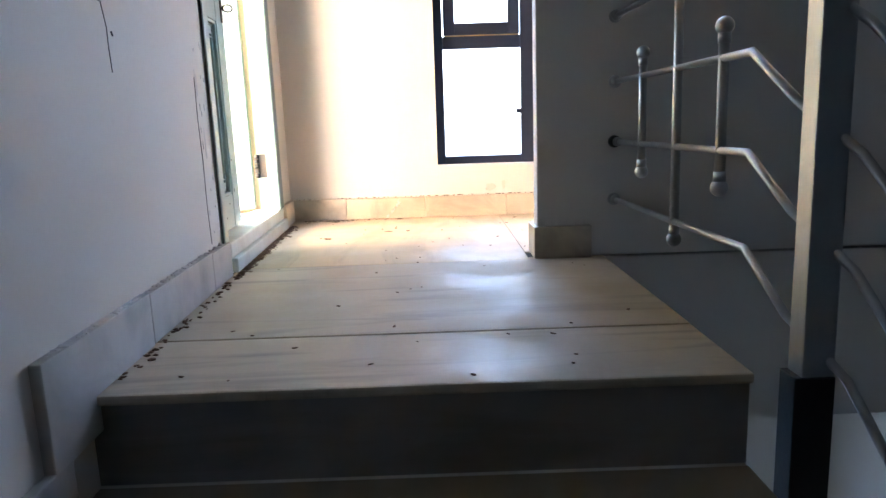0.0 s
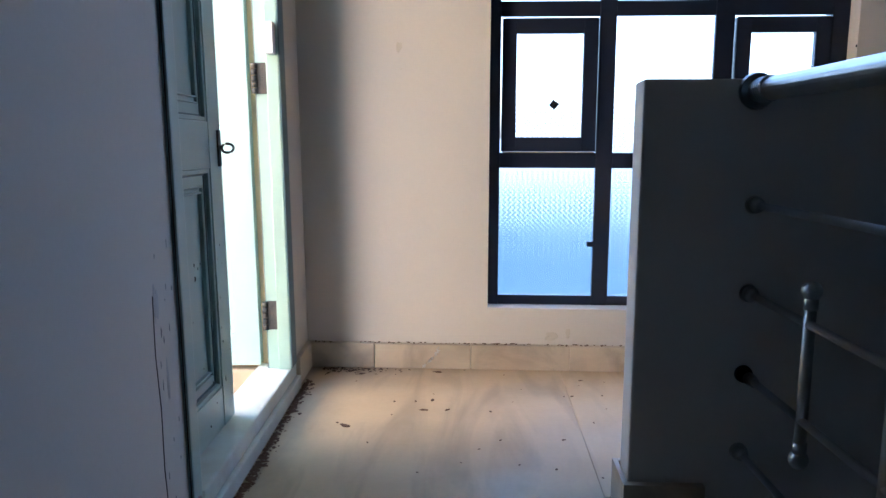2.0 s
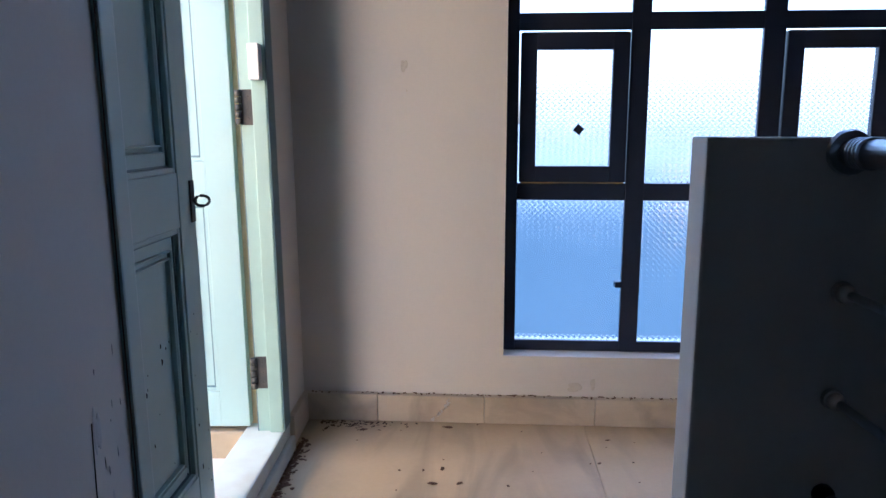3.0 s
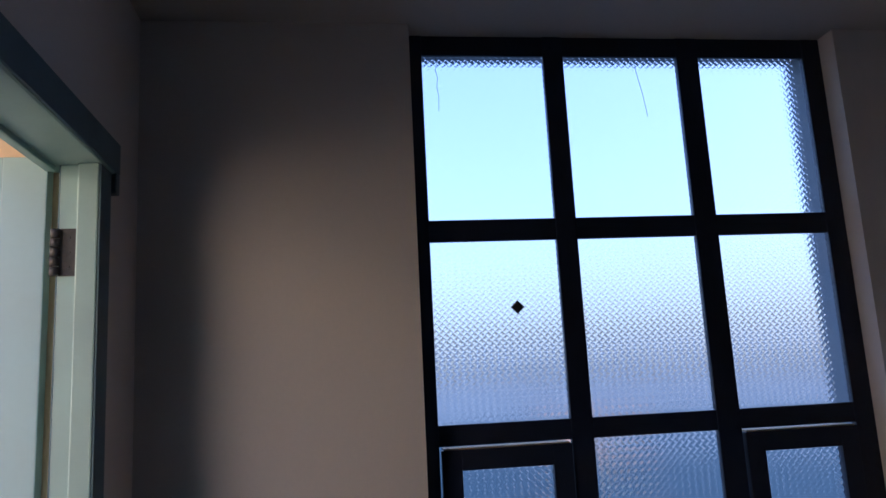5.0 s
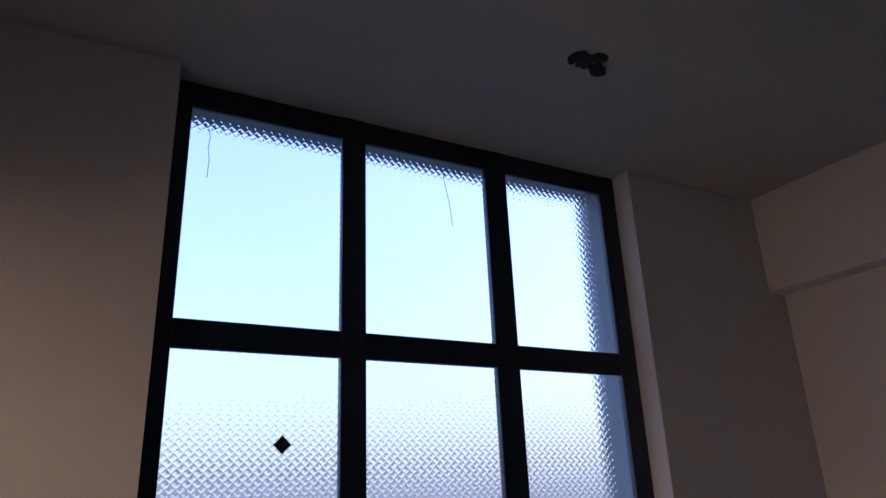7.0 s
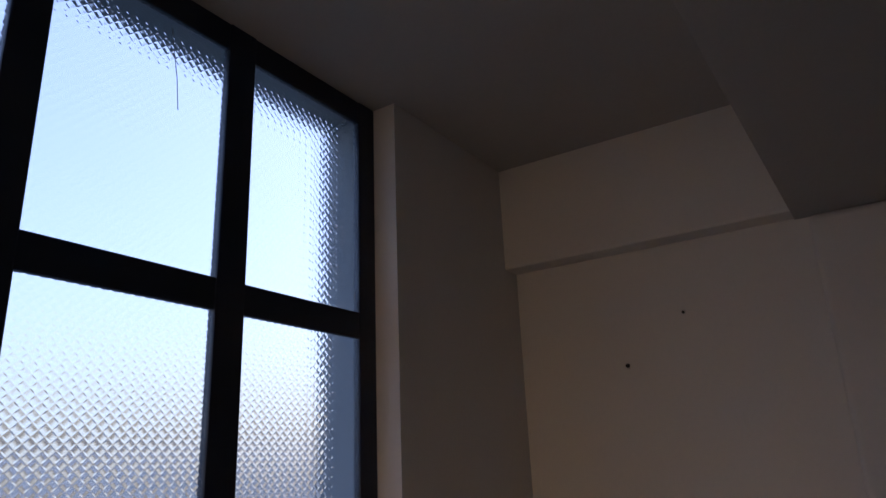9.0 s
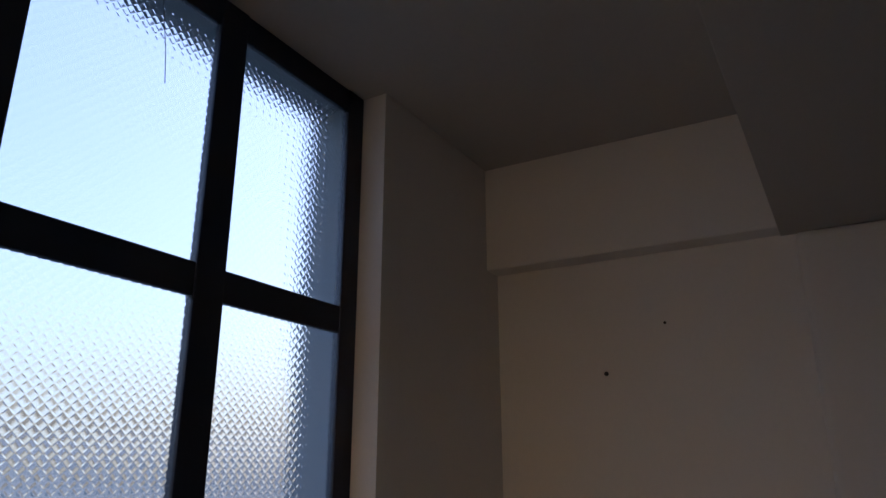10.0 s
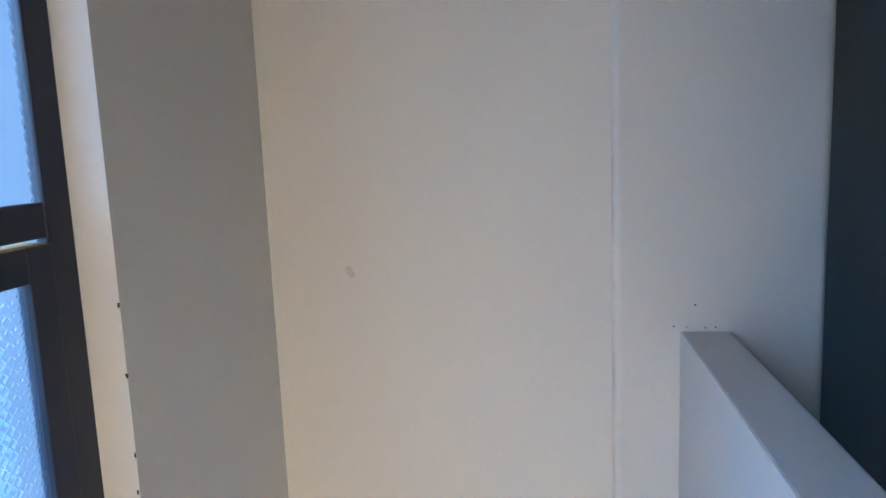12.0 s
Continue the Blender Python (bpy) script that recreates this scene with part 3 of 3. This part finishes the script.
solid("cover_seam", [(0.0038, 0.0048, FAR - 0.034, FAR - 0.0325, 1.24, 1.33)], M_BLACK, contact, "dark seam of the plastic cover")

# ---- railing ----
rail = tagged(new("stair_railing"), "stainless steel stair railing with round bars and balls", "railing")
XR, BEND, SL = 1.342, 1.757, 0.62


def rx(y):
    return XR - 0.024 * max(0.0, (y - BEND) / (PY0 - BEND))


def slope(y, z):
    return z - (BEND - y) * SL


for z, gap in ((0.195, 0.004), (0.388, 0.035), (0.583, 0.004), (0.79, 0.004)):
    bm = bmesh.new()
    y1 = PY0 - gap
    tube(bm, [(rx(y1), y1, z), (XR, BEND, z), (XR + 0.012, 1.6, slope(1.6, z)), (XR + 0.075, 1.5, slope(1.5, z) - 0.03), (XR + 0.075, -0.9, slope(-0.9, z) - 0.22)], 0.0085, 12)
    bar = part("bar", bm, M_INOX, rail)
    bm = bmesh.new()
    disc(bm, (rx(PY0), PY0 - 0.005, z), (0, -1, 0), 0.021, 0.012)
    if gap < 0.01:
        ball(bm, (rx(PY0), PY0 - 0.02, z), 0.017)
    part("flange", bm, M_IRON if gap > 0.01 else M_INOX, bar, "dull round wall flange")
    if gap > 0.01:
        bm = bmesh.new()
        tube(bm, [(rx(y1), y1, z), (rx(y1), y1 - 0.012, z)], 0.015)
        tube(bm, [(rx(y1), y1 - 0.014, z), (rx(y1), y1 - 0.03, z)], 0.0125)
        part("sleeve", bm, M_INOX, bar, "loose sleeve pulled out of the wall")
bm = bmesh.new()
HZ = 1.045
tube(bm, [(rx(PY0) - 0.01, PY0 - 0.01, HZ), (XR, BEND, HZ), (XR + 0.012, 1.6, slope(1.6, HZ)), (XR + 0.075, 1.5, slope(1.5, HZ) - 0.03), (XR + 0.075, -0.9, slope(-0.9, HZ) - 0.22)], 0.025, 20)
hr = part("handrail", bm, M_INOX, rail, "thick polished steel handrail")
bm = bmesh.new()
for k in range(4):
    tube(bm, [(rx(PY0) - 0.01, PY0 - 0.03 - 0.012 * k, HZ), (rx(PY0) - 0.01, PY0 - 0.039 - 0.012 * k, HZ)], 0.028, 20)
disc(bm, (rx(PY0) - 0.01, PY0 - 0.004, HZ), (0, -1, 0), 0.042, 0.01)
part("collar", bm, M_INOX, hr, "ribbed steel collar at the wall")
for y, z0, z1 in ((2.437, 0.306, 0.648), (2.16, 0.148, 0.847), (1.893, 0.306, 0.650)):
    x = rx(y) + 0.0025
    bm = bmesh.new()
    tube(bm, [(x, y, z0), (x, y, z1)], 0.0115, 14)
    bal = part("baluster", bm, M_INOX, rail)
    for z, s in ((z0, 1), (z1, -1)):
        bm = bmesh.new()
        ball(bm, (x, y, z), 0.0195)
        tube(bm, [(x, y, z + s * 0.014), (x, y, z + s * 0.036)], 0.0135, 14)
        part("ball_finial", bm, M_INOX, bal)
bm = bmesh.new()
box(bm, XR + 0.008, XR + 0.066, 1.524, 1.574, -0.02, 1.0, bevel=0.003)
post = part("post", bm, M_INOX, rail, "square stainless steel newel post")
bm = bmesh.new()
box(bm, XR - 0.005, XR + 0.067, 1.520, 1.578, -0.42, 0.004, bevel=0.003)
part("post_sleeve", bm, M_IRON, post, "dark steel sleeve fixed to the stair edge")

# ---- marks and small things ----
bm = bmesh.new()
for p, s in (((-0.006, 0, 0), 3), ((0.03, 0.022, -0.004), 5), ((-0.035, -0.012, 0.002), 7), ((0.012, -0.018, 0), 9)):
    lump(bm, p, 0.03, 0.02, 0.005, s, 2)
tagged(part("ceiling_hole", bm, M_DARK, m=pose(1.608, 3.497, CEIL - 0.002, 0, 0, -20)), "dark ragged patch of missing plaster on the ceiling", "plaster damage")
for y, z, r in ((3.568, 1.982, 0.007), (3.383, 2.119, 0.0045)):
    bm = bmesh.new()
    disc(bm, (RX - 0.001, y, z), (-1, 0, 0), r, 0.004, 10)
    tagged(part("nail_hole", bm, M_DARK), "small dark nail hole in the painted wall", "nail hole", group="nail holes")
bm = bmesh.new()
tube(bm, [(0.0005, v, z) for v, z in ((-1.912, 0.732), (-1.884, 0.731), (-1.876, 0.706), (-1.868, 0.682), (-1.869, 0.64), (-1.865, 0.592))], 0.0011, 6)
tube(bm, [(0.0005, -1.848, 0.676), (0.0005, -1.842, 0.668)], 0.0022, 6)
tagged(part("wall_scratch", bm, M_DARK, m=SKEW), "thin dark scratch in the wall paint", "scratch")
bm = bmesh.new()
rnd = random.Random(4)
for k in range(520):
    v = rnd.uniform(-1.2, -0.03)
    u = 0.03 + abs(rnd.gauss(0, 0.013)) * (1.5 if rnd.random() < 0.15 else 0.8)
    s = rnd.uniform(0.0015, 0.0065)
    lump(bm, (u, v, s * 0.25), s * rnd.uniform(0.7, 1.6), s * rnd.uniform(0.8, 1.6), s * 0.4, k)
for k in range(60):
    v = rnd.uniform(-2.1, -1.2)
    s = rnd.uniform(0.002, 0.007)
    lump(bm, (0.026 + abs(rnd.gauss(0, 0.012)), v, s * 0.3), s * 1.4, s, s * 0.45, k + 900)
for k in range(260):
    v = rnd.uniform(-1.15, 0.0)
    s = rnd.uniform(0.003, 0.011)
    lump(bm, (0.032 + abs(rnd.gauss(0, 0.012)), v, 0.0004), s * rnd.uniform(0.4, 0.9), s * rnd.uniform(0.8, 1.8), 0.001, k + 5000)
tagged(part("dirt_line", bm, M_DIRT, m=SKEW), "crumbs of reddish dirt along the door sill", "dirt", kind="stuff")
bm = bmesh.new()
for k in range(55):
    x, y = rnd.uniform(0.15, 1.2), rnd.uniform(1.6, 3.85)
    s = rnd.uniform(0.002, 0.005)
    lump(bm, (x, y, s * 0.25), s * rnd.uniform(1, 2.2), s, s * 0.35, k + 300)
tagged(part("floor_crumbs", bm, M_DIRT), "scattered crumbs on the marble floor", "debris", kind="stuff")
for k, (x, y, s) in enumerate(((0.526, 3.85, 0.018), (0.526, 3.528, 0.012), (0.50, 3.432, 0.015), (0.585, 3.437, 0.010), (0.252, 3.278, 0.021), (0.22, 3.81, 0.015))):
    bm = bmesh.new()
    lump(bm, (0, 0, 0.002), s, s * 0.45, 0.002, k + 50, 2)
    tagged(part("dry_leaf", bm, M_DIRT, m=Matrix.Translation((x, y, 0.0005))), "small dry brown leaf scrap on the floor", "leaf", group="dry leaf scraps")

bm = bmesh.new()
for k, (x, y) in enumerate(((0.897, 2.94), (0.905, 2.925), (0.889, 2.962), (0.93, 2.95))):
    lump(bm, (x, y, BEAM), 0.0014, 0.002, 0.001, k + 70)
tagged(part("beam_specks", bm, M_DARK), "tiny dark specks under the painted beam", "specks", kind="stuff")
bm = bmesh.new()
for k, (x, y, z) in enumerate(((2.1235, WY, 1.17), (2.121, WY, 1.30), (2.118, WY, 0.95), (2.122, WY, 1.02))):
    lump(bm, (x, y, z), 0.003, 0.0015, 0.006, k + 80)
for k, (y, z) in enumerate(((2.83, 1.083), (2.86, 1.085), (2.81, 1.14), (2.785, 1.082), (2.76, 1.083))):
    lump(bm, (COLX, y, z), 0.0015, 0.0032, 0.0022, k + 90)
tagged(part("wall_specks", bm, M_DARK), "tiny dark specks on the window reveal and column", "specks", kind="stuff")
# plaster dirt and stains
bm = bmesh.new()
for k in range(120):
    x = rnd.uniform(0.0, 1.9)
    s = rnd.uniform(0.0015, 0.005)
    lump(bm, (x, WY - 0.006 - rnd.uniform(0, 0.014), 0.107 + s * 0.2), s * rnd.uniform(1, 3), s, s * 0.5, k + 1500)
tagged(part("skirting_dirt", bm, M_DIRT), "brown dirt along the top of the skirting", "dirt", kind="stuff")
bm = bmesh.new()
for k in range(150):
    v = rnd.uniform(-2.3, -1.2)
    s = rnd.uniform(0.0015, 0.005)
    lump(bm, (0.006 + rnd.uniform(-0.003, 0.008), v, 0.117 + s * 0.2), s, s * rnd.uniform(1, 3), s * 0.6, k + 2500)
tagged(part("plaster_crumbs", bm, M_SMUDGE, m=SKEW), "grey plaster crumbs on the skirting top", "debris", kind="stuff")


def blotch(name, label, material, c, normal, w, h, seed, m=None):
    """A thin irregular stain lying on a wall."""
    bm = bmesh.new()
    size = (0.0012, w, h) if normal == "x" else (w, 0.0012, h)
    r = random.Random(seed)
    for k in range(4):
        o = Vector((r.uniform(-0.5, 0.5) * size[0], r.uniform(-0.5, 0.5) * size[1], r.uniform(-0.6, 0.6) * size[2]))
        m0 = Matrix.Translation(o) @ Matrix.Diagonal((size[0], size[1] * r.uniform(0.4, 0.8), size[2] * r.uniform(0.4, 0.8), 1) if normal == "x" else (size[0] * r.uniform(0.4, 0.8), size[1], size[2] * r.uniform(0.4, 0.8), 1))
        for v in bmesh.ops.create_icosphere(bm, subdivisions=2, radius=1, matrix=m0)["verts"]:
            for f in v.link_faces:
                f.smooth = True
    base = Matrix.Translation(c)
    return tagged(part(name, bm, material, m=(m @ base) if m is not None else base), label, "stain")


blotch("wall_stain", "small yellowish stain on the cream wall", M_STAIN, (0.368, WY, 1.30), "y", 0.012, 0.022, 3)
blotch("wall_stain", "faint yellowish stain on the cream wall", M_STAIN, (0.376, WY, 1.22), "y", 0.003, 0.004, 5)
blotch("wall_stain", "brown rub above the skirting", M_STAIN, (1.0, WY, 0.14), "y", 0.03, 0.016, 11)
blotch("wall_stain", "brown rub above the skirting", M_STAIN, (1.06, WY, 0.15), "y", 0.012, 0.024, 12)
blotch("wall_smudge", "small grey smudge on the painted wall", M_SMUDGE, (RX - 0.0005, 3.70, 1.225), "x", 0.014, 0.02, 7)
blotch("wall_scuff", "dark rubbed scuff beside the door frame", M_SMUDGE, (0, -1.27, 0.62), "x", 0.012, 0.06, 8, SKEW)
blotch("wall_scuff", "dark rubbed scuff beside the door frame", M_SMUDGE, (0, -1.235, 0.44), "x", 0.008, 0.05, 9, SKEW)
bm = bmesh.new()
tube(bm, [(0.0005, v, z) for v, z in ((-1.285, 0.62), (-1.29, 0.5), (-1.28, 0.38), (-1.284, 0.25), (-1.275, 0.13))], 0.0011, 6)
tagged(part("plaster_crack", bm, M_DARK, m=SKEW), "hairline crack in the plaster beside the door", "crack")
bm = bmesh.new()
for k in range(45):
    v, z = rnd.uniform(-1.10, -0.63), abs(rnd.gauss(0.3, 0.25)) + 0.14
    s = rnd.uniform(0.0006, 0.0028)
    if v < -1.015 or v > -0.71 or z < 0.23:
        lump(bm, (-0.0618, v, z), 0.0006, s, s * rnd.uniform(1, 3), k + 3300)
    else:
        lump(bm, (-0.0795, v, z), 0.0006, s, s * rnd.uniform(1, 3), k + 3300)
bm2 = bmesh.new()
tube(bm2, [(0.006, D0 + 0.0005, 0.06), (0.006, D0 - 0.001, 0.8), (0.006, D0 + 0.001, 1.5), (0.006, D0, 2.12)], 0.0012, 6)
part("frame_gap", bm2, M_DARK, door, "dark gap between frame and plaster")
part("paint_chips", bm, M_DARK, door, "dark chips in the paint")

bm = bmesh.new()
for k in range(15):
    v, z = rnd.choice((-1.262, -1.235, -1.212, -1.205)) + rnd.gauss(0, 0.008), rnd.uniform(0.14, 0.72)
    s = rnd.uniform(0.0005, 0.0014)
    lump(bm, (0.0003, v, z), 0.0006, s, s * rnd.uniform(3, 14), k + 6100)
tagged(part("paint_scrapes", bm, M_SCRAPE, m=SKEW), "dark vertical scrapes in the paint beside the door", "scrapes", kind="stuff")
bm = bmesh.new()
for k in range(26):
    f = k / 25
    s = rnd.uniform(0.002, 0.007)
    lump(bm, (0.462 + 0.07 * f + rnd.gauss(0, 0.003), WY - 0.0295, 0.008 + 0.085 * f ** 1.3), s * 1.3, 0.0008, s, k + 6400)
tagged(part("marble_vein", bm, M_SMUDGE), "grey slanting vein across the marble skirting", "vein", kind="stuff")
bm = bmesh.new()
for k in range(90):
    x, y = 0.05 + abs(rnd.gauss(0, 0.16)), WY - 0.03 - abs(rnd.gauss(0, 0.035))
    s = rnd.uniform(0.002, 0.008)
    lump(bm, (x, y, 0.0006), s * rnd.uniform(1, 2.2), s * 0.7, 0.0009, k + 6700)
tagged(part("corner_dirt", bm, M_DIRT), "brown dirt swept into the corner of the floor", "dirt", kind="stuff")

# ---- outside ----
tagged(solid("terrace", [(-7, -0.375, -6, 3.9, -0.30, -0.02)], M_TERR), "sunlit sandy cement terrace beyond the door", "terrace", kind="structure")
# added out of view: bounces warm sun through the door, hides low sky
tagged(solid("terrace_bounce_wall", [(-3.6, -3.4, -6, 3.9, -0.021, 3.8), (-3.6, -0.5, 3.9, 4.1, -0.3, 1.05)], M_OUT), "unseen sandy wall added to bounce warm sunlight indoors", "wall", kind="structure")
bm = bmesh.new()
bmesh.ops.create_grid(bm, x_segments=1, y_segments=1, size=2500)
tagged(part("ground", bm, M_GROUND, m=Matrix.Translation((0, 0, -7))), "open ground far below, haze painted in its blue", "ground", kind="structure")

tagged(solid("door_plinth", [(-0.62, -0.128, -0.148, -0.085, -0.03, 0.092)], M_TERR, bevel=0.008, m=SKEW), "rough sandy masonry plinth beneath the open door leaf", "plinth", kind="structure")

# one low brick house among the trees
house = tagged(new("house"), "low brown brick house far off behind the glass", "house")
house.matrix_basis = pose(19.5, 60.0, -7.0, 0, 0, -14)
part("wall", box(bmesh.new(), -2.6, 2.6, -2.2, 2.2, 0.0, 2.7), M_BRICK, house)
bm = bmesh.new()
vs = [bm.verts.new(p) for p in ((-2.9, -2.5, 2.68), (2.9, -2.5, 2.68), (2.9, 2.5, 2.68), (-2.9, 2.5, 2.68), (-2.9, 0, 3.9), (2.9, 0, 3.9))]
for q in ((0, 1, 5, 4), (2, 3, 4, 5), (1, 2, 5), (3, 0, 4), (3, 2, 1, 0)):
    bm.faces.new([vs[i] for i in q])
part("roof", bm, M_BRICK, house)
for x in (-1.6, 1.6):
    win = solid("window", [(x - 0.45, x + 0.45, -2.24, -2.19, 1.0, 2.1)], M_FASCIA, house)
    solid("sill", [(x - 0.5, x + 0.5, -2.30, -2.19, 0.94, 0.998)], M_TERR, win)
solid("door", [(-0.42, 0.42, -2.24, -2.19, 0.02, 2.05)], M_FASCIA, house)

# woods and a far ridge, their distance haze painted as dull blue


def ridge(radius, height, uneven, seed):
    bm = bmesh.new()
    cols = []
    for k in range(241):
        a = 2 * math.pi * (k % 240) / 240
        h = height + uneven * noise.noise((6 * math.cos(a), 6 * math.sin(a), seed)) + 0.5 * uneven * noise.noise((40 * math.cos(a), 40 * math.sin(a), seed + 1.4))
        cols.append([bm.verts.new(((radius + d * radius) * math.cos(a), (radius + d * radius) * math.sin(a), z)) for d, z in ((-0.14, -7.5), (-0.06, -7 + h * 0.6), (0, -7 + h), (0.14, -7.5))])
    for c0, c1 in zip(cols, cols[1:]):
        for j in range(3):
            bm.faces.new((c0[j], c1[j], c1[j + 1], c0[j + 1]))
    bmesh.ops.recalc_face_normals(bm, faces=bm.faces[:])
    return bm


tagged(part("woods", ridge(110.0, 5.5, 2.0, 2.3), M_WOODS), "belt of distant woods with blue haze in its colour", "backdrop", kind="structure")
tagged(part("distant_ridge", ridge(420.0, 12.0, 3.0, 0.3), M_RIDGE), "ridge along the horizon with blue haze in its colour", "backdrop", kind="structure")
